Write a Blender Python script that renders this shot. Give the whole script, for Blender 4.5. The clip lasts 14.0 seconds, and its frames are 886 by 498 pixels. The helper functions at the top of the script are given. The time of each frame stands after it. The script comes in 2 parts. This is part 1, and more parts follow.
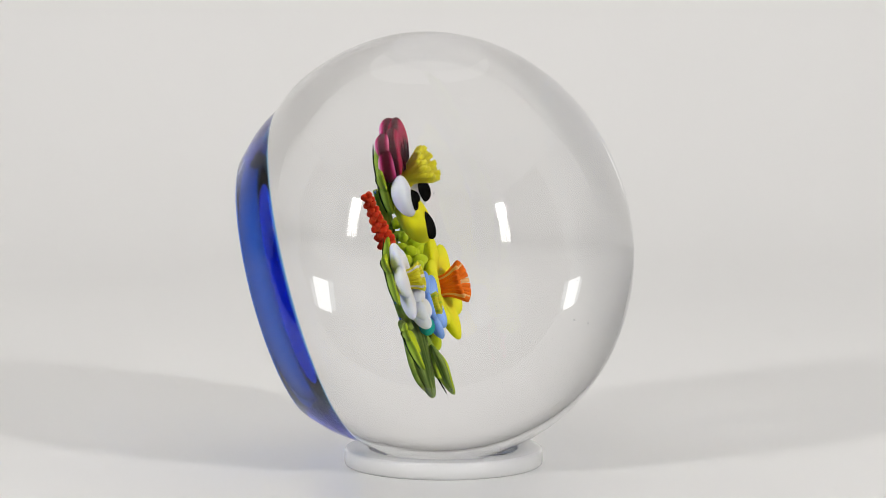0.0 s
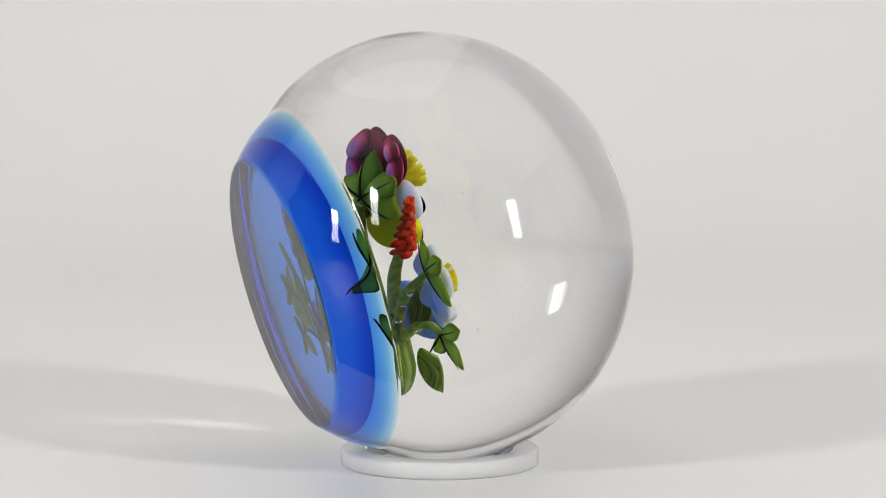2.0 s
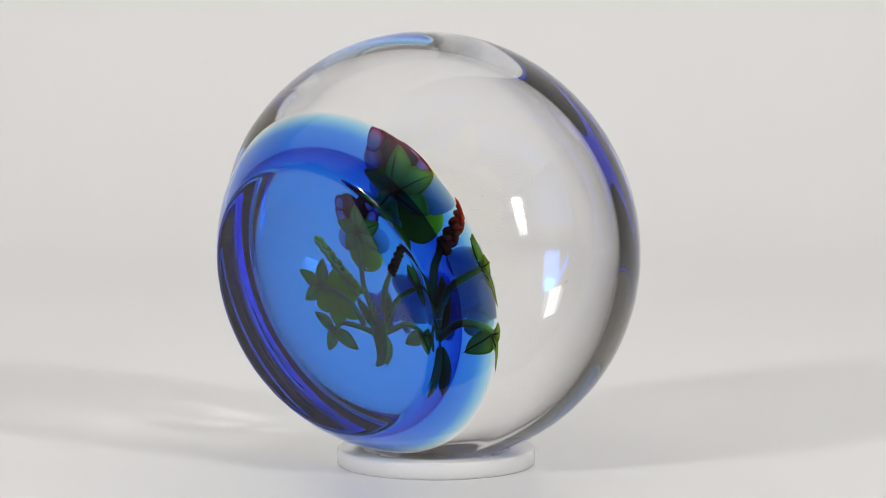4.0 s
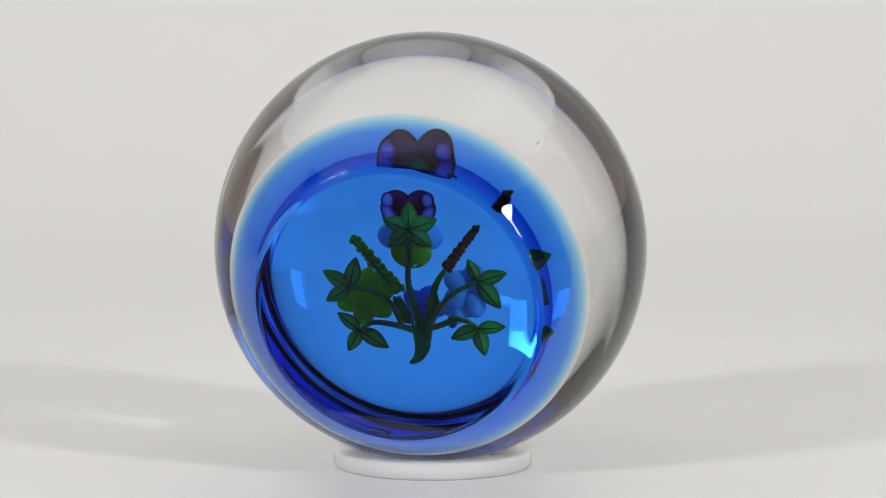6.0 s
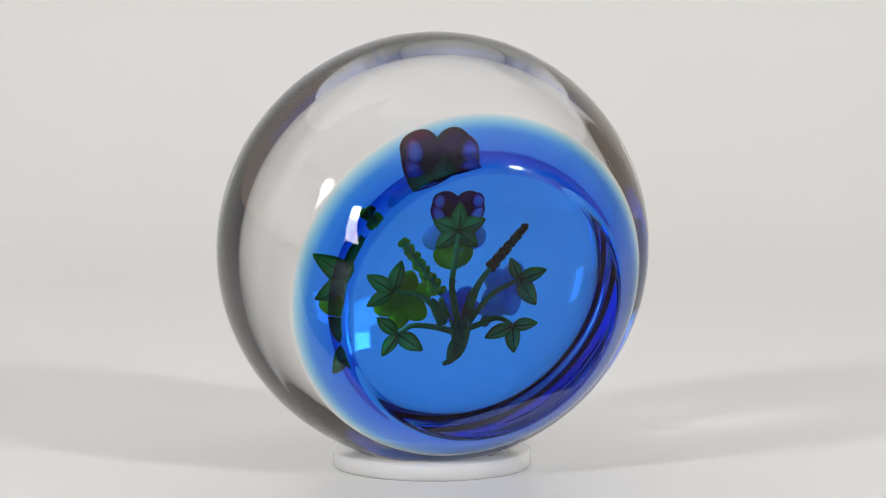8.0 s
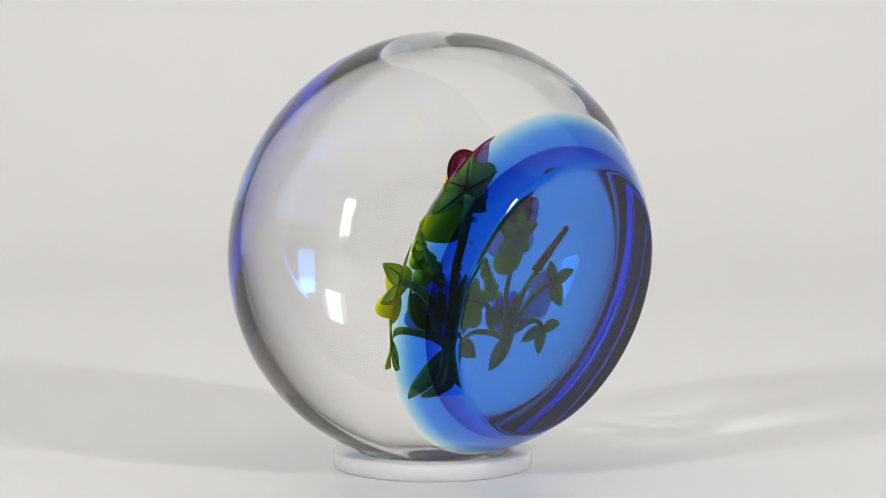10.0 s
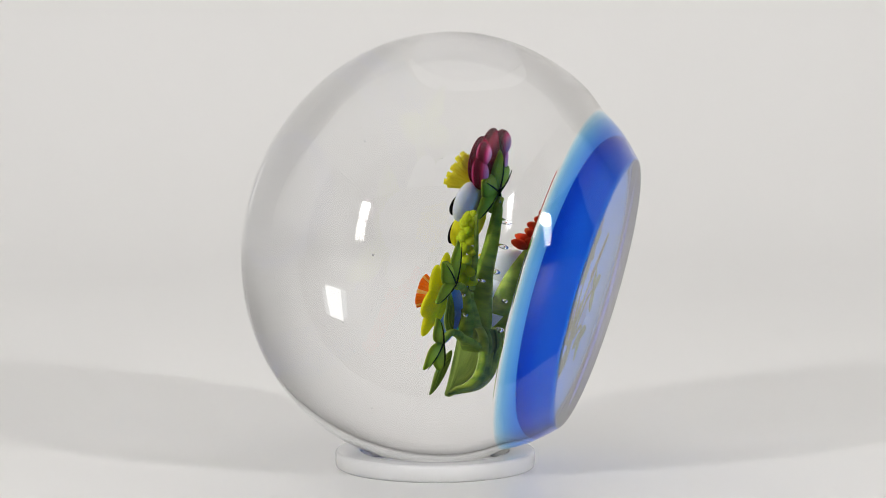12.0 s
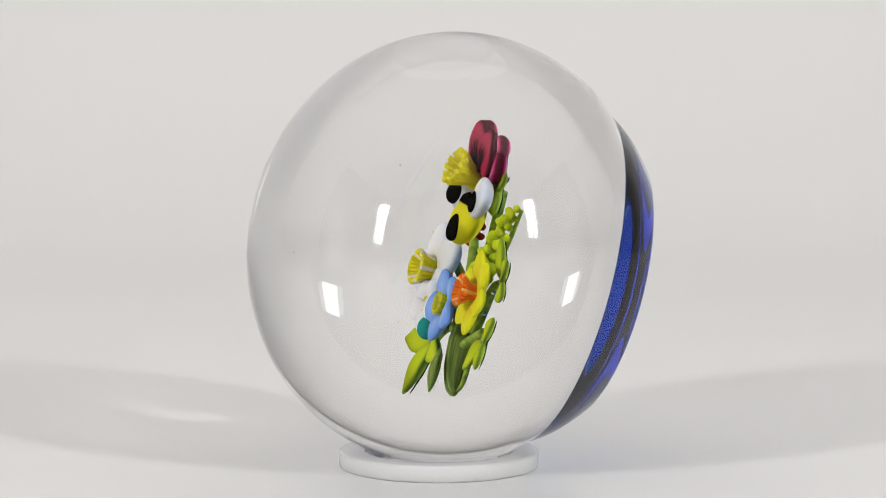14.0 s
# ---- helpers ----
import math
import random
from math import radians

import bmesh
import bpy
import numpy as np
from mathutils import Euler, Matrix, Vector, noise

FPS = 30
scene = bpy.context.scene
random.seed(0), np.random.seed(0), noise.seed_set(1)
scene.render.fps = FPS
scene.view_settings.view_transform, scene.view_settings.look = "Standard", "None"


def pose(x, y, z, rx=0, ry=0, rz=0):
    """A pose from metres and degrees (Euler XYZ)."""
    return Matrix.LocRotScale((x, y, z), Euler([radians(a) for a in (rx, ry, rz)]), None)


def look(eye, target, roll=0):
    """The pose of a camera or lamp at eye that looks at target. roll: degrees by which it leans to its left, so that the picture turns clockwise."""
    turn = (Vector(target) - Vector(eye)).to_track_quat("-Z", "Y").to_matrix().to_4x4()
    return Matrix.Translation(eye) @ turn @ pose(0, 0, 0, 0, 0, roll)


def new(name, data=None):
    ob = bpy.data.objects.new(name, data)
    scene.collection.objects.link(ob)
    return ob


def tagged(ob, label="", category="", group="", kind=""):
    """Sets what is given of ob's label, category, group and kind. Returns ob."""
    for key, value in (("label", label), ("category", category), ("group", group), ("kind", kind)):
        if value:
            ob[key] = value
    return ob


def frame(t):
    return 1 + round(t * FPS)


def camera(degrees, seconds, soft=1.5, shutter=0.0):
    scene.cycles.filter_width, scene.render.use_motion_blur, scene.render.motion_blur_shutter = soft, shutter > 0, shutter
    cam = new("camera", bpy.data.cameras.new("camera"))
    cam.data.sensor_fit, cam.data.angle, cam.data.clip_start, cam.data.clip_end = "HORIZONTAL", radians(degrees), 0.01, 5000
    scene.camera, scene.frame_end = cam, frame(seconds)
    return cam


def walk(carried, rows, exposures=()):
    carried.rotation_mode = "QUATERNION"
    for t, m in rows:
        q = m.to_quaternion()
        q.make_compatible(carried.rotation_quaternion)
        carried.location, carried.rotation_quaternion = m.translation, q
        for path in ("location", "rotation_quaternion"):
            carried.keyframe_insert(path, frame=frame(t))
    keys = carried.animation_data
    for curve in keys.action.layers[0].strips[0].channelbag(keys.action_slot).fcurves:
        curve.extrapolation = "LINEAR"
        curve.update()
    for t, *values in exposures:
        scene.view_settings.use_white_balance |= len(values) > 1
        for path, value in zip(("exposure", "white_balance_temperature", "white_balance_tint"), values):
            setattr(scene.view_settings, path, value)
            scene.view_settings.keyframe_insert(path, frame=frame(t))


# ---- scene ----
# one unit of the plan is S metres; the ball is about 766 units (0.1 m) across
S = 0.00013
DIST = 4300 * S
FOV = 20.66
AXIS_X = -6 * S          # the turning axis stands a little beside the picture's middle
BALL_Z = 389 * S
ELEV = radians(5.0)
target = Vector((0, 0, BALL_Z - 4 * S))
eye = target + Vector((0, -DIST * math.cos(ELEV), DIST * math.sin(ELEV)))

cam = camera(FOV, 14.0, soft=0.7)
walk(cam, [(0, look(eye, target)), (14.0, look(eye, target))], [(0, 0.0), (14.0, 0.0)])

scene.cycles.max_bounces, scene.cycles.transmission_bounces, scene.cycles.transparent_max_bounces = 24, 24, 32

# ---- light ----
world = bpy.data.worlds.new("world")
scene.world = world
world.use_nodes = True
world.node_tree.nodes["Background"].inputs[0].default_value = (0.75, 0.78, 0.85, 1)
world.node_tree.nodes["Background"].inputs[1].default_value = 0.1


def area_lamp(name, eye_at, aim, w, h, power, color):
    data = bpy.data.lights.new(name, "AREA")
    data.shape, data.size, data.size_y, data.energy, data.color = "RECTANGLE", w, h, power, color
    ob = new(name, data)
    ob.matrix_world = look(eye_at, aim)
    return ob


def around(az, el, dist):
    """A point round the ball: az degrees from the camera's side, positive to the right."""
    a, e = radians(az), radians(el)
    return Vector((AXIS_X + dist * math.sin(a) * math.cos(e), -dist * math.cos(a) * math.cos(e), BALL_Z + dist * math.sin(e)))


BALL = Vector((AXIS_X, 0, BALL_Z))
STRIP = [around(-46, 16.5, 1.9), around(46, 16.5, 1.9)]
for p in STRIP:
    lamp = area_lamp("strip_light", look(p, BALL) @ Vector((0, 0.19, -0.014)), BALL, 0.15, 0.2, 16.3, (1.0, 0.985, 0.97))
    lamp.data.cycles.is_caustics_light = True
# broad overhead fill, added for even ambient light; no such fixture is known
area_lamp("ambient_fill", Vector((0, -0.05, 1.6)), Vector((0, -0.0499, 0)), 4.3, 1.8, 7.6, (0.99, 0.995, 0.985))


# ---- materials ----
def material(name, color, rough=0.5, spec=0.5, color2=None, scale=200.0, bump=0.0, bump_scale=800.0, metal=0.0):
    """A plain surface with mottling between two colours at two scales and fine relief."""
    m = bpy.data.materials.new(name)
    m.use_nodes = True
    t = m.node_tree
    b = t.nodes["Principled BSDF"]
    b.inputs["Roughness"].default_value = rough
    b.inputs["Specular IOR Level"].default_value = spec
    b.inputs["Metallic"].default_value = metal
    co = t.nodes.new("ShaderNodeTexCoord")
    n1 = t.nodes.new("ShaderNodeTexNoise")
    n1.inputs["Scale"].default_value, n1.inputs["Detail"].default_value = scale, 5
    t.links.new(co.outputs["Object"], n1.inputs["Vector"])
    mix = t.nodes.new("ShaderNodeMix")
    mix.data_type = "RGBA"
    mix.inputs["A"].default_value = (*color, 1)
    mix.inputs["B"].default_value = (*(color2 or [c * 0.85 for c in color]), 1)
    ramp = t.nodes.new("ShaderNodeMapRange")
    ramp.inputs["From Min"].default_value, ramp.inputs["From Max"].default_value = 0.35, 0.68
    t.links.new(n1.outputs["Fac"], ramp.inputs["Value"])
    t.links.new(ramp.outputs["Result"], mix.inputs["Factor"])
    t.links.new(mix.outputs["Result"], b.inputs["Base Color"])
    if bump:
        n2 = t.nodes.new("ShaderNodeTexNoise")
        n2.inputs["Scale"].default_value = bump_scale
        t.links.new(co.outputs["Object"], n2.inputs["Vector"])
        bp = t.nodes.new("ShaderNodeBump")
        bp.inputs["Strength"].default_value, bp.inputs["Distance"].default_value = bump, 0.0005
        t.links.new(n2.outputs["Fac"], bp.inputs["Height"])
        t.links.new(bp.outputs["Normal"], b.inputs["Normal"])
    return m


def ramped(name, stops, axis="RADIAL", noise_amount=0.08):
    """Coloured glass with colours that run over a petal or leaf: by the distance from its middle, or along it."""
    m = bpy.data.materials.new(name)
    m.use_nodes = True
    t = m.node_tree
    b = t.nodes["Principled BSDF"]
    b.inputs["Roughness"].default_value, b.inputs["Specular IOR Level"].default_value = 0.6, 0.0
    b.inputs["Subsurface Weight"].default_value, b.inputs["Subsurface Scale"].default_value = 0.7, 0.0022
    b.inputs["Subsurface Radius"].default_value = (1, 1, 0.7)
    co = t.nodes.new("ShaderNodeTexCoord")
    uv = t.nodes.new("ShaderNodeSeparateXYZ")
    t.links.new(co.outputs["UV"], uv.inputs[0])
    ns = t.nodes.new("ShaderNodeTexNoise")
    ns.inputs["Scale"].default_value = 450
    t.links.new(co.outputs["Object"], ns.inputs["Vector"])
    ad = t.nodes.new("ShaderNodeMath")
    ad.operation = "MULTIPLY_ADD"
    ad.inputs[1].default_value = noise_amount
    t.links.new(ns.outputs["Fac"], ad.inputs[0])
    t.links.new(uv.outputs["X" if axis == "RADIAL" else "Y"], ad.inputs[2])
    cr = t.nodes.new("ShaderNodeValToRGB")
    while len(cr.color_ramp.elements) < len(stops):
        cr.color_ramp.elements.new(0.5)
    for e, (p, c) in zip(cr.color_ramp.elements, stops):
        e.position, e.color = p, (*c, 1)
    t.links.new(ad.outputs[0], cr.inputs["Fac"])
    t.links.new(cr.outputs["Color"], b.inputs["Base Color"])
    return m


def glass(name, ior, color=(1, 1, 1), rough=0.0):
    m = bpy.data.materials.new(name)
    m.use_nodes = True
    t = m.node_tree
    t.nodes.remove(t.nodes["Principled BSDF"])
    g = t.nodes.new("ShaderNodeBsdfGlass")
    g.inputs["Color"].default_value = (*color, 1)
    g.inputs["IOR"].default_value, g.inputs["Roughness"].default_value = ior, rough
    t.links.new(g.outputs[0], t.nodes["Material Output"].inputs["Surface"])
    return m


def glowing(name, color, strength):
    m = bpy.data.materials.new(name)
    m.use_nodes = True
    b = m.node_tree.nodes["Principled BSDF"]
    b.inputs["Base Color"].default_value = (0.05, 0.05, 0.05, 1)
    b.inputs["Emission Color"].default_value = (*color, 1)
    b.inputs["Emission Strength"].default_value = strength
    return m


def blue_tint(name, stops):
    """Transparent cobalt glass, thinning out towards its rim."""
    m = bpy.data.materials.new(name)
    m.use_nodes = True
    t = m.node_tree
    t.nodes.remove(t.nodes["Principled BSDF"])
    tr = t.nodes.new("ShaderNodeBsdfTransparent")
    co = t.nodes.new("ShaderNodeTexCoord")
    uv = t.nodes.new("ShaderNodeSeparateXYZ")
    t.links.new(co.outputs["UV"], uv.inputs[0])
    cr = t.nodes.new("ShaderNodeValToRGB")
    while len(cr.color_ramp.elements) < len(stops):
        cr.color_ramp.elements.new(0.5)
    for e, (p, c) in zip(cr.color_ramp.elements, stops):
        e.position, e.color = p, (*c, 1)
    t.links.new(uv.outputs["X"], cr.inputs["Fac"])
    t.links.new(cr.outputs["Color"], tr.inputs["Color"])
    t.links.new(tr.outputs[0], t.nodes["Material Output"].inputs["Surface"])
    return m


PAPER = material("white_sweep", (0.80, 0.795, 0.787), 0.3, 0.45, (0.785, 0.78, 0.772), 3.0, 0.03, 300)
GLOW = glowing("lamp_diffuser", (1.0, 0.98, 0.95), 11.0)
# these two glows only feed the lower highlights in the glass
PANEL = glowing("highlight_glow", (1.0, 0.99, 0.97), 0.72)
PANEL_CORE = glowing("highlight_glow_core", (1.0, 0.99, 0.97), 1.05)
WHITE = material("white_paint", (0.8, 0.8, 0.79), 0.7, 0.2, (0.76, 0.76, 0.75), 2.0, 0.1, 60)
WOOD = material("table_wood", (0.10, 0.065, 0.04), 0.5, 0.4, (0.07, 0.045, 0.028), 12.0, 0.1, 60)
DARK_SURROUND = material("dark_surround", (0.15, 0.13, 0.105), 0.8, 0.2, (0.12, 0.105, 0.085), 2.0, 0.1, 60)
STONE = material("pale_floor", (0.5, 0.48, 0.45), 0.6, 0.3, (0.44, 0.42, 0.39), 4.0, 0.1, 60)
BLACK_CLOTH = material("black_housing", (0.02, 0.02, 0.02), 0.7, 0.2)
CLEAR = glass("clear_crystal", 1.58)
ACRYLIC = material("milky_acrylic", (0.98, 0.98, 0.98), 0.12, 0.5, (0.96, 0.965, 0.965), 60)
ACRYLIC.node_tree.nodes["Principled BSDF"].inputs["Transmission Weight"].default_value = 0.25
ACRYLIC.node_tree.nodes["Principled BSDF"].inputs["IOR"].default_value = 1.35
ACRYLIC.node_tree.nodes["Principled BSDF"].inputs["Subsurface Weight"].default_value = 1.0
ACRYLIC.node_tree.nodes["Principled BSDF"].inputs["Subsurface Scale"].default_value = 0.006
ACRYLIC.node_tree.nodes["Principled BSDF"].inputs["Subsurface Radius"].default_value = (1, 1, 1)
COBALT = blue_tint("cobalt_glass", [(0.0, (0.22, 0.55, 1.0)), (0.75, (0.19, 0.5, 1.0)), (0.87, (0.22, 0.55, 1.0)), (0.95, (0.48, 0.8, 1.0)), (1.0, (0.92, 0.98, 1.0))])
COBALT_FOOT = blue_tint("cobalt_foot_glass", [(0.0, (0.95, 0.99, 1.0)), (0.1, (0.72, 0.91, 1.0)), (0.24, (0.22, 0.53, 1.0)), (0.59, (0.09, 0.31, 0.95)), (0.62, (0.15, 0.5, 1.0))])
# tint of the added shell that darkens the foot's side views
COBALT_SIDE_TINT = blue_tint("cobalt_side_tint", [(0.0, (0.05, 0.17, 0.62)), (0.25, (0.12, 0.32, 0.78)), (0.5, (0.32, 0.57, 0.88)), (1.0, (0.6, 0.82, 0.97))])
LEAF_FRONT = ramped("leaf_lime", [(0.0, (0.5, 0.6, 0.015)), (0.65, (0.46, 0.56, 0.02)), (0.92, (0.36, 0.46, 0.02)), (1.0, (0.22, 0.31, 0.02))])
LEAF = ramped("leaf_green", [(0.0, (0.52, 0.7, 0.1)), (0.5, (0.46, 0.64, 0.08)), (0.8, (0.33, 0.48, 0.05)), (1.0, (0.13, 0.2, 0.02))])
VEIN = material("vein_green", (0.02, 0.05, 0.012), 0.6, 0.0, scale=900)
def striped(name, c1, c2, count):
    """Canes of two greens running lengthwise."""
    m = material(name, c1, 0.6, 0.0, c2, 700)
    t = m.node_tree
    co, ns = t.nodes["Texture Coordinate"], t.nodes["Noise Texture"]
    mp = t.nodes.new("ShaderNodeMapping")
    mp.inputs["Scale"].default_value = (count, 1.2, 1)
    t.links.new(co.outputs["UV"], mp.inputs["Vector"])
    t.links.new(mp.outputs["Vector"], ns.inputs["Vector"])
    ns.inputs["Scale"].default_value = 1.0
    return m


STEM_CANE = striped("striped_cane_green", (0.05, 0.1, 0.02), (0.3, 0.4, 0.09), 16.0)
STEM = material("stem_green", (0.16, 0.26, 0.04), 0.6, 0.0, (0.36, 0.48, 0.07), 700)
LIME = material("lime_buds", (0.5, 0.62, 0.015), 0.6, 0.0, (0.56, 0.66, 0.04), 500)
RED = material("red_buds", (0.72, 0.06, 0.02), 0.6, 0.0, (0.6, 0.03, 0.015), 500)
MAGENTA = ramped("magenta_petal", [(0.0, (0.16, 0.008, 0.022)), (0.45, (0.26, 0.012, 0.035)), (0.8, (0.42, 0.02, 0.07)), (0.93, (0.3, 0.012, 0.045)), (1.0, (0.05, 0.003, 0.008))])
PINK = ramped("pink_lobe", [(0.0, (0.95, 0.5, 0.7)), (0.6, (0.92, 0.28, 0.52)), (0.82, (0.62, 0.05, 0.2)), (0.94, (0.25, 0.01, 0.05)), (1.0, (0.07, 0.003, 0.012))])
DARK_MAROON = material("dark_maroon_streak", (0.035, 0.003, 0.008), 0.6, 0.0)
WHITE_PETAL = ramped("white_petal", [(0.0, (0.8, 0.8, 0.8)), (0.7, (0.82, 0.82, 0.83)), (1.0, (0.72, 0.77, 0.85))])
YELLOW = ramped("yellow_petal", [(0.0, (0.85, 0.72, 0.02)), (0.6, (0.85, 0.78, 0.03)), (1.0, (0.75, 0.72, 0.02))])
BLUE_PETAL = ramped("blue_petal", [(0.0, (0.3, 0.45, 0.85)), (0.6, (0.22, 0.38, 0.85)), (1.0, (0.16, 0.3, 0.75))])
BLACK = material("black_blotch", (0.006, 0.006, 0.006), 0.6, 0.0)
FRINGE = material("yellow_fringe", (0.9, 0.8, 0.03), 0.6, 0.0, (0.84, 0.68, 0.02), 900)
ORANGE = material("orange_stripe", (0.88, 0.16, 0.01), 0.6, 0.0, (0.9, 0.24, 0.03), 900)
PEACH = material("peach_stripe", (0.9, 0.45, 0.12), 0.6, 0.0, (0.9, 0.6, 0.3), 900)
CREAM = material("cream_stripe", (0.88, 0.82, 0.62), 0.6, 0.0)
for m in (STEM, STEM_CANE, LIME, RED, FRINGE):
    b = m.node_tree.nodes["Principled BSDF"]
    b.inputs["Subsurface Weight"].default_value, b.inputs["Subsurface Scale"].default_value = 0.7, 0.0022
    b.inputs["Subsurface Radius"].default_value = (1, 1, 0.7)
TEAL = material("teal_bead", (0.02, 0.35, 0.3), 0.6, 0.0)
AIR = glass("air_bubble", 1 / 1.5)


# ---- mesh builders (in plan units) ----
def mesh(name, verts, faces, mat, uvs=None, smooth=True, back=None, first_back=0):
    me = bpy.data.meshes.new(name)
    me.from_pydata([(x * S, y * S, z * S) for x, y, z in verts], [], faces)
    me.materials.append(mat)
    if back:
        me.materials.append(back)
        me.polygons.foreach_set("material_index", [int(i >= first_back) for i in range(len(faces))])
    if uvs:
        layer = me.uv_layers.new()
        for l in me.loops:
            layer.data[l.index].uv = uvs[l.vertex_index]
    me.polygons.foreach_set("use_smooth", [smooth] * len(me.polygons))
    me.update()
    return me


def place(m):
    m = m.copy()
    m.translation = m.translation * S
    return m


def part(name, me, parent, m=None, label=""):
    ob = new(name, me)
    ob.parent = parent
    ob.matrix_local = place(m) if m is not None else Matrix()
    return tagged(ob, label)


def revolve(profile, seg, axis="Y"):
    """Turns (radius, height) pairs about an axis; the first and last may lie on it."""
    vs, fs, uv = [], [], []
    rmax = max(r for r, h in profile)
    for r, h in profile:
        for i in range(seg):
            a = 2 * math.pi * i / seg
            p = (r * math.cos(a), r * math.sin(a), h)
            vs.append(p if axis == "Z" else (p[0], p[2], -p[1]))
            uv.append((r / rmax, i / seg))
    for j in range(len(profile) - 1):
        for i in range(seg):
            k = (i + 1) % seg
            fs.append((j * seg + i, j * seg + k, (j + 1) * seg + k, (j + 1) * seg + i))
    return vs, fs, uv


def closed_revolve(name, profile, seg, mat, axis="Y"):
    """A turned solid; both ends of the profile run to the axis and close in one point."""
    vs, fs, uv = revolve(profile[1:-1], seg, axis)
    n = len(vs)
    for (r, h) in (profile[0], profile[-1]):
        vs.append((0, h, 0) if axis == "Y" else (0, 0, h))
        uv.append((0, 0))
    last = n - seg
    for i in range(seg):
        k = (i + 1) % seg
        fs.append((n, i, k))
        fs.append((n + 1, last + k, last + i))
    fs = [f if j >= n - seg else f[::-1] for j, f in enumerate(fs)]
    return mesh(name, vs, fs, mat, uv)


def tube(name, pts, radii, mat, seg=10, steps=6):
    """A rounded rod along a smooth line through the points, with a radius at each."""
    P = [Vector(p) for p in pts]
    line, rad = [], []
    for i in range(len(P) - 1):
        a, b = P[max(i - 1, 0)], P[min(i + 2, len(P) - 1)]
        for s in range(steps + (i == len(P) - 2)):
            t = s / steps
            t2, t3 = t * t, t * t * t
            line.append(0.5 * (2 * P[i] + (P[i + 1] - a) * t + (2 * a - 5 * P[i] + 4 * P[i + 1] - b) * t2 + (3 * P[i] - a - 3 * P[i + 1] + b) * t3))
            rad.append(radii[i] * (1 - t) + radii[i + 1] * t)
    vs, fs, uv = [], [], []
    side = Vector((0, 1, 0))
    for i, c in enumerate(line):
        d = (line[min(i + 1, len(line) - 1)] - line[max(i - 1, 0)]).normalized()
        n1 = (side - d * side.dot(d)).normalized()
        n2 = d.cross(n1)
        side = n1
        for k in range(seg):
            a = 2 * math.pi * k / seg
            vs.append(c + (n1 * math.cos(a) + n2 * math.sin(a)) * rad[i])
            uv.append((k / seg, i / len(line)))
    for i in range(len(line) - 1):
        for k in range(seg):
            q = (k + 1) % seg
            fs.append((i * seg + k, i * seg + q, (i + 1) * seg + q, (i + 1) * seg + k))
    fs.append(tuple(range(seg - 1, -1, -1)))
    fs.append(tuple(range((len(line) - 1) * seg, len(line) * seg)))
    return mesh(name, [tuple(v) for v in vs], fs, mat, uv)


def pad(name, length, width, thick, mat, cup=0.0, tip=0.0, notch=0.0, curl=0.0, wave=0.0, rings=6, seg=28, back=None):
    """A petal or leaf from the origin along +Z, facing +Y: a swollen pad with a round or pointed end, cupped across, curled along."""
    vs, fs, uv = [], [], []

    def at(rr, a, face):
        s, c = math.sin(a), math.cos(a)
        z = 0.5 - 0.5 * c                       # 0 at the root, 1 at the end
        half = 0.5 * width * abs(s) ** (1 + 0.35 * tip)
        if tip:
            half *= (1 - tip * 0.45 * z * z)
        x = half * (1 if s >= 0 else -1)
        end = length * (z - notch * max(0.0, 1 - (a - math.pi) ** 2 * 5))
        x, zz = x * rr, length * 0.5 + (end - length * 0.5) * rr
        h = zz / length
        y = cup * (x / (0.5 * width)) ** 2 + curl * h * h + wave * math.sin(a * 5) * rr * rr
        y += face * thick * 0.5 * math.sqrt(max(0.0, 1 - rr * rr))
        return (x, y, zz), (rr, h)

    for face in (1, -1):
        for r in range(1, rings + 1):
            if face == -1 and r == rings:
                continue
            for k in range(seg):
                p, q = at(math.sin(r / rings * math.pi / 2), 2 * math.pi * k / seg, face)
                vs.append(p), uv.append(q)
    p, q = at(0, 0, 1)
    vs.append(p), uv.append(q)
    p, q = at(0, 0, -1)
    vs.append(p), uv.append(q)
    n = len(vs)

    def idx(face, r, k):
        k %= seg
        if r == rings or face == 1:
            return (r - 1) * seg + k
        return rings * seg + (r - 1) * seg + k

    for face in (1, -1):
        for k in range(seg):
            tri = (n - 2 if face == 1 else n - 1, idx(face, 1, k), idx(face, 1, k + 1))
            fs.append(tri if face == 1 else tri[::-1])
            for r in range(1, rings):
                q = (idx(face, r, k), idx(face, r + 1, k), idx(face, r + 1, k + 1), idx(face, r, k + 1))
                fs.append(q if face == 1 else q[::-1])
    return mesh(name, vs, fs, mat, uv, back=back, first_back=len(fs) // 2)


def ball_mesh(name, r, mat, sub=2, squash=(1, 1, 1)):
    bm = bmesh.new()
    bmesh.ops.create_icosphere(bm, subdivisions=sub, radius=r)
    vs = [(v.co.x * squash[0], v.co.y * squash[1], v.co.z * squash[2]) for v in bm.verts]
    fs = [[v.index for v in f.verts] for f in bm.faces]
    bm.free()
    return mesh(name, vs, fs, mat)


def aim(u, v, w, angle, lift=0.0, twist=0.0):
    """A petal's pose: root at (u, v, w), pointing at angle (0 up, clockwise from behind), lifted towards the dome."""
    return Matrix.Translation((u, w, v)) @ Matrix.Rotation(radians(angle), 4, "Y") @ Matrix.Rotation(radians(lift), 4, "X") @ Matrix.Rotation(radians(twist), 4, "Z")


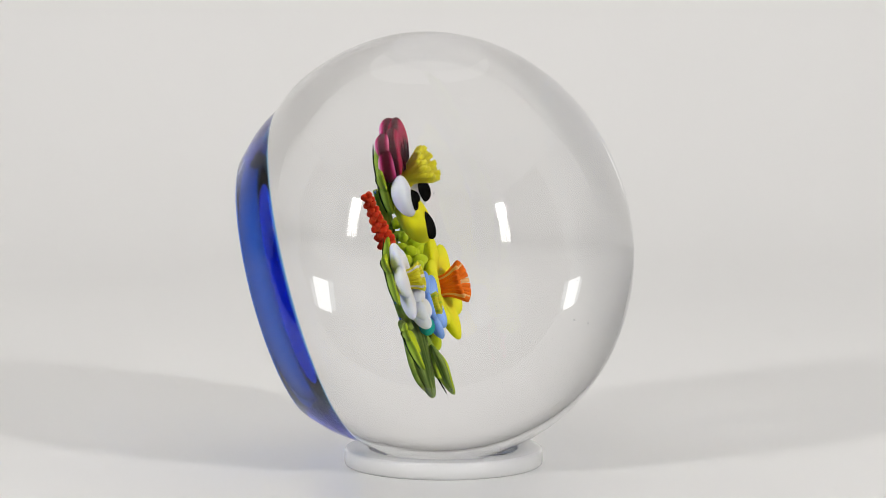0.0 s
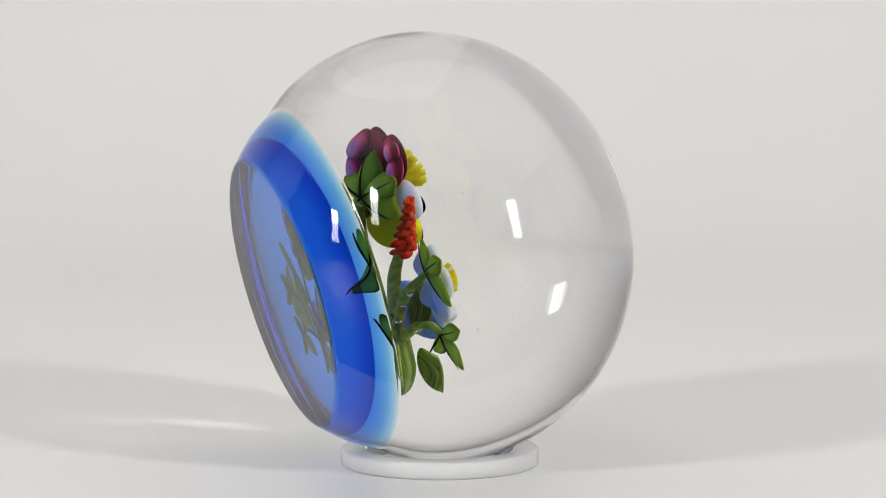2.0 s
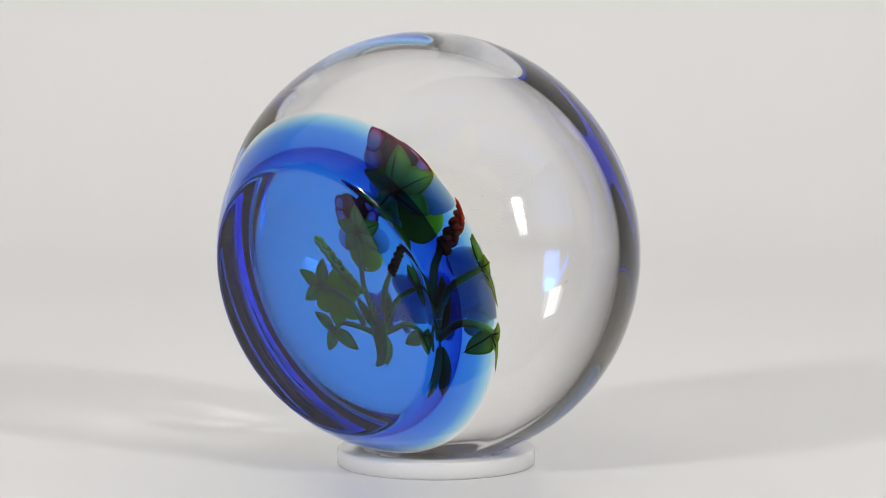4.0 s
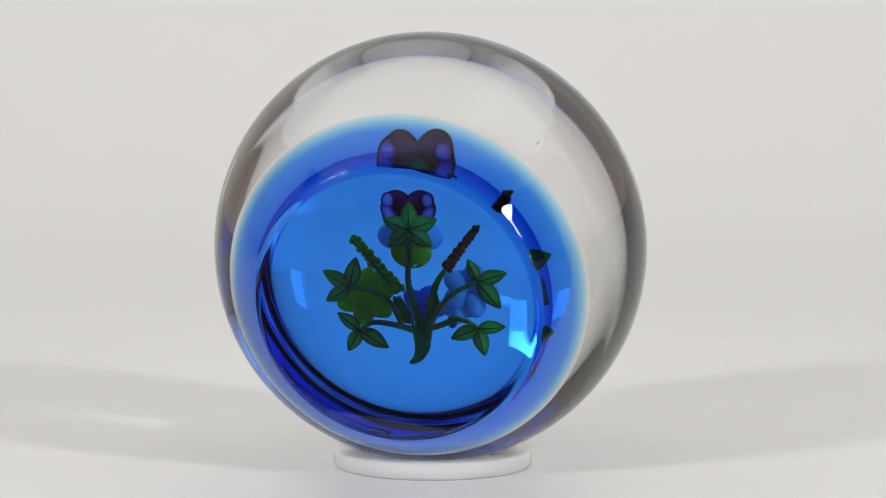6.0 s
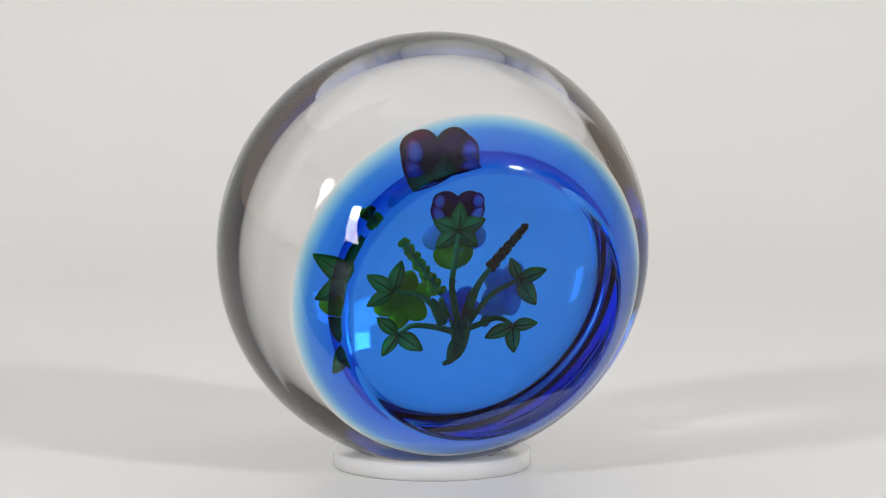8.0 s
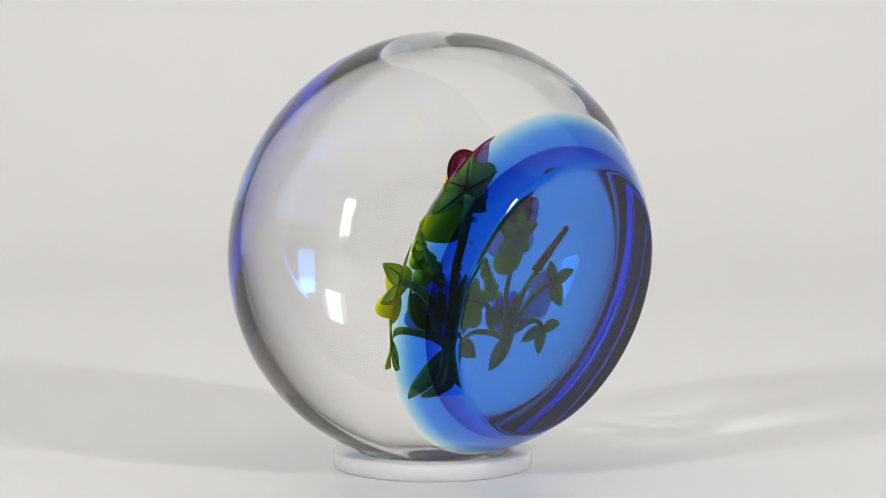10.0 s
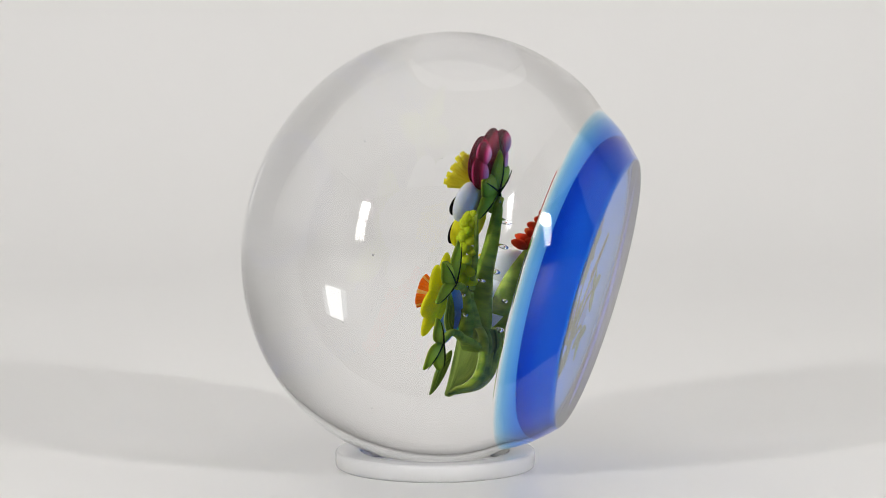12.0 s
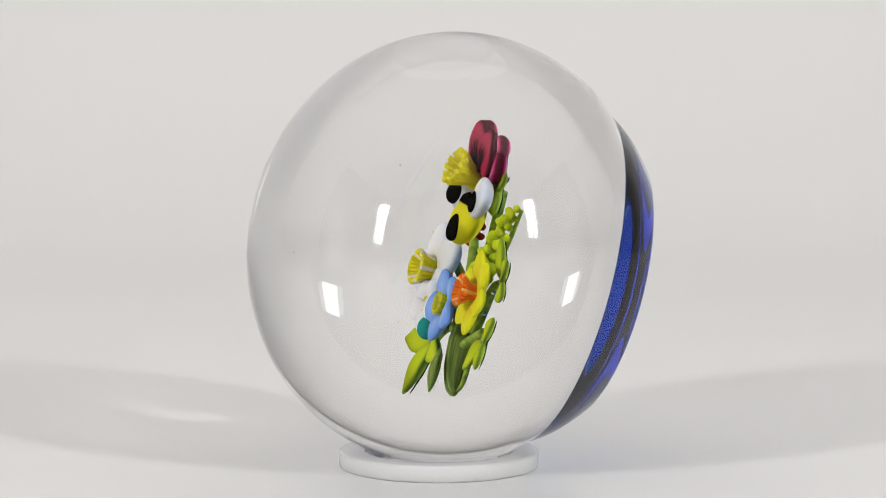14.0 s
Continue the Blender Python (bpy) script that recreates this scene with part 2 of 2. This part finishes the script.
# ---- the setting ----
def box_ob(name, x0, x1, y0, y1, z0, z1, mat):
    vs = [(x / S, y / S, z / S) for x in (x0, x1) for y in (y0, y1) for z in (z0, z1)]
    fs = [(0, 1, 3, 2), (4, 6, 7, 5), (0, 4, 5, 1), (2, 3, 7, 6), (0, 2, 6, 4), (1, 5, 7, 3)]
    return tagged(new(name, mesh(name, vs, fs, mat, smooth=False)), kind="structure")


def sweep():
    """White sheet: level in front, bent up behind in a wide curve."""
    # the sheet ends unseen in front, so the flat base mirrors dark table
    prof = [(-0.046, 0.0), (-0.0458, 0.0), (-0.0455, 0.0), (-0.03, 0.0)]
    prof += [(0.1, 0.0), (0.45, 0.0)]
    r = 0.50
    for i in range(1, 25):
        a = math.pi / 2 * i / 24
        prof.append((0.45 + r * math.sin(a), r - r * math.cos(a)))
    prof += [(0.95, 1.0), (0.95, 1.63)]
    n = len(prof)
    vs = [(x / S, y / S, z / S) for x in (-1.9, 1.9) for y, z in prof]
    vs += [(x / S, (y + 0.003) / S, (z - 0.003) / S) for x in (-1.9, 1.9) for y, z in prof]
    fs = []
    for i in range(n - 1):
        fs.append((i, n + i, n + i + 1, i + 1))
        fs.append((2 * n + i, 2 * n + i + 1, 3 * n + i + 1, 3 * n + i))
        fs.append((i, i + 1, 2 * n + i + 1, 2 * n + i))
        fs.append((n + i, 3 * n + i, 3 * n + i + 1, n + i + 1))
    fs.append((0, 2 * n, 3 * n, n))
    fs.append((n - 1, 2 * n - 1, 4 * n - 1, 3 * n - 1))
    return tagged(new("backdrop", mesh("backdrop", vs, fs, PAPER)), "white seamless backdrop sheet curving up from the table", "backdrop", kind="structure")


sweep().cycles.is_caustics_receiver = True
# unseen table and room, added; white and brown sides tune the glass rims
box_ob("table", -1.9, 1.9, -1.65, 1.15, -0.75, -0.004, WOOD)
box_ob("floor", -2.2, 2.2, -2.2, 2.2, -0.85, -0.75, STONE)
box_ob("ceiling", -2.2, 2.2, -2.2, 2.2, 1.65, 1.75, WHITE)
box_ob("wall_north", -2.2, 2.2, 2.2, 2.3, -0.85, 1.65, WHITE)
box_ob("wall_south", -2.2, 2.2, -2.3, -2.2, -0.85, 1.65, DARK_SURROUND)
box_ob("wall_west", -2.3, -2.2, -0.25, 2.2, -0.85, 1.65, WHITE)
box_ob("wall_east", 2.2, 2.3, -0.25, 2.2, -0.85, 1.65, WHITE)
box_ob("dark_side_west", -2.3, -2.2, -2.2, -0.25, -0.85, 1.65, DARK_SURROUND)
box_ob("dark_side_east", 2.2, 2.3, -2.2, -0.25, -0.85, 1.65, DARK_SURROUND)


# ---- the paperweight ----
A, C_DOME, C_BASE, H_FLAT, H_BLUE = 382.0, 348.0, 366.0, 291.0, 204.0


H_SHOULDER, R_FLAT = 148.0, 245.0


def shoulder(h):
    """Radius between the round part and the joint: the slope grows evenly from the round part's to a steep one."""
    r0 = A * math.sqrt(1 - (H_SHOULDER / C_BASE) ** 2)
    s0 = A * A * H_SHOULDER / (C_BASE * C_BASE * r0)
    d = h - H_SHOULDER
    f = d / (H_BLUE - H_SHOULDER)
    return r0 - s0 * d - (SLOPE_END - s0) * d * f / 2


SLOPE_END = 0.96
R_JOINT = shoulder(H_BLUE)


def foot_point(f, inset=0.0):
    """Radius and height on the swelling foot, from the joint (0) to the flat (1)."""
    return (R_JOINT + (R_FLAT - R_JOINT) * f + 7.0 * math.sin(math.pi * f) - inset, -H_BLUE - (H_FLAT - 3 - H_BLUE) * f)


def body_profile():
    prof = [(0, C_DOME)]
    for i in range(1, 61):
        a = math.pi / 2 * (1 - i / 60)
        prof.append((A * math.cos(a), C_DOME * math.sin(a)))
    for i in range(1, 24):                       # round to the shoulder
        h = H_SHOULDER * i / 23
        prof.append((A * math.sqrt(1 - (h / C_BASE) ** 2), -h))
    for i in range(1, 31):                       # shoulder, bending in more and more
        h = H_SHOULDER + (H_BLUE - H_SHOULDER) * i / 30
        prof.append((shoulder(h), -h))
    for i in range(1, 21):                       # foot, nearly a cone
        prof.append(foot_point(i / 20))
    r = prof[-1][0]
    prof += [(r - 2.6, -H_FLAT + 1.5), (r - 6.0, -H_FLAT + 0.5), (r - 10.0, -H_FLAT), (r - 13.0, -H_FLAT), (r * 0.5, -H_FLAT), (0, -H_FLAT)]
    return prof


def paperweight():
    ob = tagged(new("paperweight"), "clear glass paperweight with cobalt base and flower bouquet inside", "paperweight")
    part("glass_body", closed_revolve("glass_body", body_profile(), 160, CLEAR), ob, label="clear polished crystal dome with a flat base").cycles.is_caustics_caster = True

    def disc(name, h, r, mat, label):
        vs, fs, uv = revolve([(r * k / 24, -h) for k in range(1, 25)], 128)
        vs.append((0, -h, 0)), uv.append((0, 0))
        fs += [(len(vs) - 1, i, (i + 1) % 128) for i in range(128)]
        part(name, mesh(name, vs, fs, mat, uv), ob, label=label)

    disc("cobalt_layer", H_BLUE + 1, R_JOINT - 2.5, COBALT, "translucent cobalt blue glass layer with a soft rim")
    cup = [foot_point(0.02 + 0.95 * k / 20, 2.5) for k in range(21)]
    cup += [(cup[-1][0] - 6 - 28 * k, -(H_FLAT - 4)) for k in range(9)]
    vs, fs, uv = revolve(cup, 128)
    vs.append((0, -(H_FLAT - 4), 0)), uv.append((0, 0))
    n = len(vs) - 1
    fs += [(n, n - 128 + i, n - 128 + (i + 1) % 128) for i in range(128)]
    uv = [((0.6 * (k // 128) / 20 if k < 21 * 128 else 1.0), 0.0) for k in range(n + 1)]
    part("cobalt_foot", mesh("cobalt_foot", vs, fs, COBALT_FOOT, uv), ob, label="translucent cobalt blue foot glass")
    # added shell, no part of the glass: darkens the foot seen edge-on
    core = [(229.0, -(H_BLUE + 3 + (H_FLAT - H_BLUE - 9) * k / 8)) for k in range(9)]
    vs, fs, uv = revolve(core, 128)
    part("cobalt_tint_shell", mesh("cobalt_tint_shell", vs, fs, COBALT_SIDE_TINT, [(k // 128 / 8, 0.0) for k in range(len(vs))]), ob, label="blue tinted shell added inside the foot to darken its side view")
    bouquet(ob)
    return ob


def at_view(cx, cy):
    """Plan coordinates (u, v) in the bouquet's plane."""
    return ((560 + cx / 2.5) - 762) / 1.03, (482 - (330 + cy / 2.5)) / 0.96


def bouquet(ob):
    W0 = -49.0
    leafmesh = {}

    def leaf(root, tip, w=W0, lift=6.0, width=0.46):
        (u0, v0), (u1, v1) = at_view(*root), at_view(*tip)
        ln = math.hypot(u1 - u0, v1 - v0)
        ang = math.degrees(math.atan2(u1 - u0, v1 - v0))
        key = (round(ln / 3), round(width, 2))
        if key not in leafmesh:
            leafmesh[key] = (pad("leaf", ln, ln * width * 1.25, 9, LEAF_FRONT, cup=5, tip=1.0, curl=4, back=LEAF),
                             tube("vein", [(0, -4, 1), (0, -4.2, ln * 0.5), (0, -1.5, ln * 0.93)], [1.2, 1.0, 0.4], VEIN, 6, 4))
        lf = part("leaf", leafmesh[key][0], ob, aim(u0, v0, w, ang, -lift))
        part("vein", leafmesh[key][1], lf, label="dark green midrib")

    def stem(pts, radii, w=W0, name="stem", mat=STEM):
        return part(name, tube(name, [(*at_view(x, y)[:1], w + dw, at_view(x, y)[1]) for x, y, dw in pts], radii, mat), ob)

    # stems
    stem([(465, 765, 0), (500, 745, 0), (528, 690, 0), (530, 610, 0), (520, 560, 0)], [3, 7, 11, 13, 9], mat=STEM_CANE)
    for k in range(6):
        o = (k - 2.5) * 16
        stem([(480 + o * 0.3, 758, -2), (512 + o * 0.5, 730, -8), (530 + o * 0.7, 680, -10), (532 + o, 600, -8), (530 + o * 1.2, 560, -4)], [1.5, 2.6, 3, 3, 2])
    stem([(525, 600, 0), (480, 430, 0), (482, 330, 0), (490, 195, 0)], [7, 5.5, 5, 5])
    stem([(440, 590, -2), (400, 510, -4), (330, 455, -2), (210, 435, 0)], [6, 5.5, 5, 4])
    stem([(500, 620, -2), (430, 600, -4), (360, 588, -4), (300, 590, -2), (245, 625, 0)], [6, 5.5, 5, 4.5, 4])
    stem([(570, 580, -2), (620, 510, -4), (680, 450, -2), (790, 400, 0)], [6, 5, 4.5, 4])
    stem([(560, 610, -2), (620, 590, -4), (680, 566, -4), (735, 575, -2), (780, 605, 0)], [6, 5.5, 5, 4.5, 4])
    stem([(470, 560, 0), (430, 470, 0)], [7, 4])
    stem([(570, 520, 0), (600, 420, 0), (650, 345, 0)], [7, 6, 4])
    # broad blades at the foot
    for x0, y0, x1, y1, w in ((560, 600, 590, 440, -35), (545, 640, 500, 775, -32), (470, 600, 400, 480, -34)):
        (u0, v0), (u1, v1) = at_view(x0, y0), at_view(x1, y1)
        ln = math.hypot(u1 - u0, v1 - v0)
        b = part("blade", pad("blade", ln, 25, 7, STEM_CANE, cup=5, tip=0.8, curl=6), ob, aim(u0, v0, w, math.degrees(math.atan2(u1 - u0, v1 - v0)), 0))

    # leaves in threes, and the sepals behind the large flower
    for node, tips in (((210, 435), ((245, 305), (85, 365), (95, 500))),
                       ((245, 622), ((145, 550), (185, 720), (370, 705))),
                       ((790, 400), ((745, 305), (920, 360), (885, 520))),
                       ((778, 605), ((905, 600), (805, 740), (650, 660)))):
        for tp in tips:
            leaf(node, tp, lift=random.uniform(-4, 10))
    for x, y in ((495, 62), (372, 138), (618, 138), (392, 262), (588, 258)):
        leaf((490, 182), (x, y), w=W0 + 6, lift=4, width=0.55)

    # bud spikes
    for name, mat, (x0, y0), (x1, y1), cnt, rad in (("green_spike", LIME, (430, 455), (235, 215), 32, 7.4), ("red_spike", RED, (650, 345), (800, 160), 46, 5.4)):
        (u0, v0), (u1, v1) = at_view(x0, y0), at_view(x1, y1)
        sp = part(name, tube(name, [(u0, W0, v0), ((u0 + u1) / 2, W0 - 4, (v0 + v1) / 2), (u1, W0 - 4, v1)], [4, 3.4, 2], STEM if mat is LIME else RED), ob)
        bud = ball_mesh("bud", rad, mat, 2, (1, 0.9, 1.15))
        d = Vector((u1 - u0, 0, v1 - v0))
        nrm = Vector((d.z, 0, -d.x)).normalized()
        for i in range(cnt):
            f = (i + 0.5) / cnt
            a = i * 2.4
            off = (8.5 if mat is LIME else 6.8) - 3.0 * f
            p = Vector((u0, W0 + (10 if mat is LIME else 2) - 4 * f, v0)) + d * f + nrm * math.cos(a) * off + Vector((0, math.sin(a) * off, 0))
            part("bud", bud, sp, Matrix.Translation(p) @ Euler((a, a * 0.7, a * 1.3)).to_matrix().to_4x4() @ Matrix.Scale(random.uniform(0.8, 1.1) * (1 - 0.25 * f), 4))

    def fringe(parent, n, length, r0, r1, mat, mat2=None):
        """Threads of glass standing in a flaring tube."""
        th = [tube("thread", [(r0, 0, 0), (r0 * 1.05, length * 0.5, 0), (r1, length, 0)], [2.8, 3.0, 2.6], m, 6, 3) for m in (mat, mat2 or mat)]
        part("cup", tube("cup", [(0, 0, 0), (0, length * 0.45, 0), (0, length * 0.9, 0)], [r0 * 0.9, r0, r1 * 0.9], mat, 18, 3), parent)
        for i in range(n):
            part("thread", th[int(i % 4 == 3)], parent, Matrix.Rotation(2 * math.pi * i / n, 4, "Y"))

    # the large pansy
    u, v = at_view(488, 205)
    pansy = part("pansy", tube("pansy", [(0, 0, 0), (0, 20, 3), (0, 34, 8)], [7, 6, 4], FRINGE), ob, aim(u, v, -34, 0, 0) @ Matrix.Diagonal((1, 0.78, 1, 1)), "pansy with maroon, white and yellow petals and black blotches")
    big = pad("petal", 66, 54, 24, MAGENTA, cup=5, curl=5, rings=9, seg=44)
    long_lobe = pad("lobe", 48, 24, 26, PINK, curl=4, rings=8, seg=32)
    short_lobe = pad("lobe", 30, 24, 24, PINK, curl=3, rings=8, seg=32)
    white = pad("petal", 56, 50, 28, WHITE_PETAL, cup=4, curl=4, rings=8, seg=36)
    spot = pad("blotch", 31, 27, 14, BLACK, curl=3)
    vein = tube("streak", [(0, 11, 4), (0, 14.5, 24), (0, 12.5, 46)], [2.2, 1.7, 0.4], DARK_MAROON, 6, 4)
    for s in (-1, 1):
        part("petal", big, pansy, aim(s * 4, 14, 11, s * 24, -6, 0), "maroon petal with a dark rim")
        for k in range(3):
            part("streak", vein, pansy, aim(s * 4, 16, 11, s * 24 + (k - 1) * 15, -6), "dark maroon streak")
        part("lobe", long_lobe, pansy, aim(s * 22, 12, 5, s * 28, -3), "pink inner lobe")
        part("lobe", short_lobe, pansy, aim(s * 36, 44, 7, s * -6, -3), "pink inner lobe")
        part("petal", white, pansy, aim(s * 4, 0, 10, s * 104, -10), "white petal")
        part("blotch", spot, pansy, aim(s * 21, -6, 25, s * 113, -10), "black blotch")
    part("petal", pad("petal", 62, 72, 36, YELLOW, cup=4, curl=6, rings=8, seg=36), pansy, aim(0, -6, 10, 180, -8), "bright yellow petal")
    part("blotch", pad("blotch", 34, 36, 18, BLACK, curl=3), pansy, aim(0, -31, 29, 180, -4), "black blotch")
    streak = tube("streak", [(0, 0, 0), (0, 3, 12), (0, 1, 27)], [1.2, 2.4, 0.6], BLACK, 6, 4)
    for i in range(7):
        part("streak", streak, pansy, aim(0, -6, 23, 180 + (i - 3) * 19, -4))
    tuft = aim(0, 8, 12, 0, 16) @ Matrix.Diagonal((1.15, 1.35, 1.15, 1))
    part("tuft", tube("tuft", [(0, 0, 0), (0, 14, 0), (0, 30, 0)], [5, 9, 14], FRINGE, 16), pansy, tuft, "yellow fringed tuft")
    for i in range(26):
        a = 2 * math.pi * i / 26
        c, s = math.cos(a), math.sin(a)
        tip = 33 + 3 * math.sin(i * 2.3)
        part("thread", tube("thread", [(4 * c, 0, 4 * s), (9 * c, 16, 9 * s), (18 * c, tip, 18 * s)], [2.0, 3.2, 3.0], FRINGE, 6, 3), pansy, tuft)

    # trumpet flowers
    def daffodil(name, cx, cy, w, n, ln, wd, mat, m1, m2, cup_len, r0, r1, lift, turn, label):
        u, v = at_view(cx, cy)
        fl = part(name, tube(name, [(0, -14, 0), (0, 0, 0), (0, 6, 0)], [4, 7, 7], mat if mat is not WHITE_PETAL else LIME), ob, aim(u, v, w + 4, 0) @ Matrix.Diagonal((1, 0.85, 1, 1)), label)
        pt = pad("petal", ln, wd, 20 if mat is WHITE_PETAL else 14, mat, cup=4, tip=0.25, curl=3)
        for i in range(n):
            part("petal", pt, fl, aim(0, 0, (i % 2) * 3, turn + 360 * i / n, lift + (i % 2) * 4))
        fringe(fl, 22, cup_len, r0, r1, m1, m2)
        return fl

    daffodil("daffodil", 272, 488, -38, 6, 56, 42, YELLOW, ORANGE, PEACH, 33, 9, 20, -10, 10, "yellow daffodil with an orange striped trumpet")
    daffodil("narcissus", 745, 446, -40, 5, 52, 44, WHITE_PETAL, FRINGE, CREAM, 27, 10, 17, 2, 20, "white narcissus with a yellow striped cup")
    daffodil("small_narcissus", 690, 530, -38, 5, 32, 26, WHITE_PETAL, FRINGE, LIME, 12, 6, 9, -18, 40, "small white flower with a green-yellow tuft")
    daffodil("blue_flower", 530, 530, -34, 5, 44, 36, BLUE_PETAL, FRINGE, LIME, 18, 8, 11, -12, 25, "sky blue flower with a yellow-green tuft")
    u, v = at_view(660, 590)
    part("bead", ball_mesh("bead", 9, TEAL, 3, (1, 1, 1.35)), ob, Matrix.Translation((u, -27, v)), "teal bead")
    # trapped air
    for cx, cy, w, r in ((500, 200, -55, 2.6), (478, 205, -56, 1.8), (780, 380, -56, 2.6), (800, 420, -55, 2.0), (775, 600, -56, 2.2), (450, 430, -58, 2.0), (560, 480, -58, 2.4), (505, 260, -58, 3.4), (515, 330, -57, 3.0), (488, 400, -58, 3.6), (640, 500, -58, 3.2), (600, 545, -59, 3.8), (545, 560, -62, 3.4),
                         (680, 470, -57, 3.0), (400, 530, -58, 3.2), (330, 470, -57, 2.8), (420, 600, -58, 3.4), (660, 580, -58, 3.0), (520, 640, -62, 3.0)):
        u, v = at_view(cx, cy)
        part("bubble", ball_mesh("bubble", r, AIR, 2), ob, Matrix.Translation((u, w + 5, v)), "tiny trapped air bubble")
    speck = ball_mesh("bubble", 1.0, AIR, 1)
    for i in range(16):
        a, h, r = random.uniform(0, 2 * math.pi), random.uniform(-30, 210), random.uniform(110, 270)
        part("bubble", speck, ob, Matrix.Translation((r * math.cos(a) * 0.8, h * 0.8, r * math.sin(a) * 0.8)) @ Matrix.Scale(random.uniform(0.7, 1.1), 4), "tiny trapped air bubble")


weight = paperweight()
for o in weight.children_recursive:
    if not o.name.startswith(("glass_body", "cobalt", "bubble")):
        o.cycles.is_caustics_receiver = True


def soft_box(p):
    """A strip lamp behind a glowing diffuser in a black housing."""
    ob = tagged(new("strip_lamp"), "tall strip lamp with a white glowing diffuser in black housing", "lamp", "lamps round the table")
    ob.matrix_world = look(p, BALL)
    d = [(x / S, y / S, -0.002 / S) for x, y in ((-0.098, -0.3), (0.098, -0.3), (0.098, 0.3), (-0.098, 0.3))]
    vs = d + [(x, y, 0.004 / S) for x, y, z in d]
    box = [(0, 1, 2, 3), (7, 6, 5, 4), (0, 4, 5, 1), (1, 5, 6, 2), (2, 6, 7, 3), (3, 7, 4, 0)]
    part("diffuser", mesh("diffuser", [(x, y, z + 0.006 / S) for x, y, z in vs], [f[::-1] for f in box], GLOW, smooth=False), ob)
    hb = [(x * 1.08, y * 1.05, 0.012 / S) for x, y, z in d] + [(x * 0.5, y * 0.5, 0.12 / S) for x, y, z in d]
    part("housing", mesh("housing", hb, [f[::-1] for f in box], BLACK_CLOTH, smooth=False), ob)
    top = ob.matrix_world @ Vector((0, 0, 0.07))
    x, y, down = top.x / S, top.y / S, ob.matrix_world.inverted()
    pole = part("pole", tube("pole", [(x, y, -0.002 / S), (x, y, 0.1 / S), (x, y, top.z / S)], [0.009 / S, 0.008 / S, 0.007 / S], BLACK_CLOTH, 16), ob, label="black lamp pole")
    foot = part("foot", tube("foot", [(x, y, -0.004 / S), (x, y, 0.006 / S), (x, y, 0.012 / S)], [0.09 / S, 0.088 / S, 0.03 / S], BLACK_CLOTH, 32, 2), ob, label="round black lamp foot")
    pole.matrix_local = foot.matrix_local = down
    return ob


for p in STRIP:
    soft_box(p)


def rear_panel(az, lean):
    """A dim panel added on the backdrop's curve for lower highlights, brighter at its core."""
    a = radians(lean)
    y = 0.45 + 0.5 * math.sin(a)
    n = Vector((0, -math.sin(a), math.cos(a)))
    p = Vector((y * math.tan(radians(180 - abs(az))) * (1 if az > 0 else -1) + AXIS_X, y, 0.5 - 0.5 * math.cos(a)))
    ob = tagged(new("highlight_panel"), "dim white panel added against the curved backdrop for highlights in the glass", "lamp", "panels on the backdrop")
    ob.matrix_world = look(p + n * 0.005, p + n, 17 if az > 0 else -17)
    box = [(0, 1, 2, 3), (7, 6, 5, 4), (0, 4, 5, 1), (1, 5, 6, 2), (2, 6, 7, 3), (3, 7, 4, 0)]
    for name, w, h, z, mat in (("diffuser", 0.042, 0.125, 0.0, PANEL), ("core", 0.026, 0.08, 0.002, PANEL_CORE)):
        d = [(x / S, yy / S, -z / S) for x, yy in ((-w, -h), (w, -h), (w, h), (-w, h))]
        vs = d + [(x, yy, q + 0.008 / S) for x, yy, q in d]
        part(name, mesh(name, vs, [f[::-1] for f in box], mat, smooth=False), ob)


# both stay out of view; placed where their images fall in the ball
rear_panel(-152.2, 39.5)
rear_panel(158.0, 39.5)


def support_ring():
    """A low clear ring with rounded lips, in which the ball sits."""
    ri, ro, h = 131, 177, 30
    prof = []
    for cx, cz, a0 in ((ro - 5, 5, -90), (ro - 5, h - 5, 0), (ri + 5, h - 5, 90), (ri + 5, 5, 180)):
        for k in range(5):
            a = radians(a0 + 22.5 * k)
            prof.append((cx + 5 * math.cos(a), cz + 5 * math.sin(a)))
    prof.append(prof[0])
    vs, fs, uv = revolve(prof, 96, "Z")
    ob = new("display_ring", mesh("display_ring", vs, fs, ACRYLIC, uv))
    return tagged(ob, "low frosted clear acrylic display ring under the paperweight", "ring")


ring = support_ring()


# ---- what turns ----
def motions():
    mid, speed = 6.77, 14.55
    rows_w, rows_r = [], []
    for k in range(29):
        t = k * 0.5
        turn = Matrix.Translation((AXIS_X, 0, 0)) @ Matrix.Rotation(radians(speed * (t - mid)), 4, "Z")
        rows_w.append((t, turn @ pose(-15 * S, -8 * S, BALL_Z, 15.0, 0, 0)))
        rows_r.append((t, turn @ pose(-13 * S, 5 * S, 0)))
    walk(weight, rows_w)
    walk(ring, rows_r)


motions()
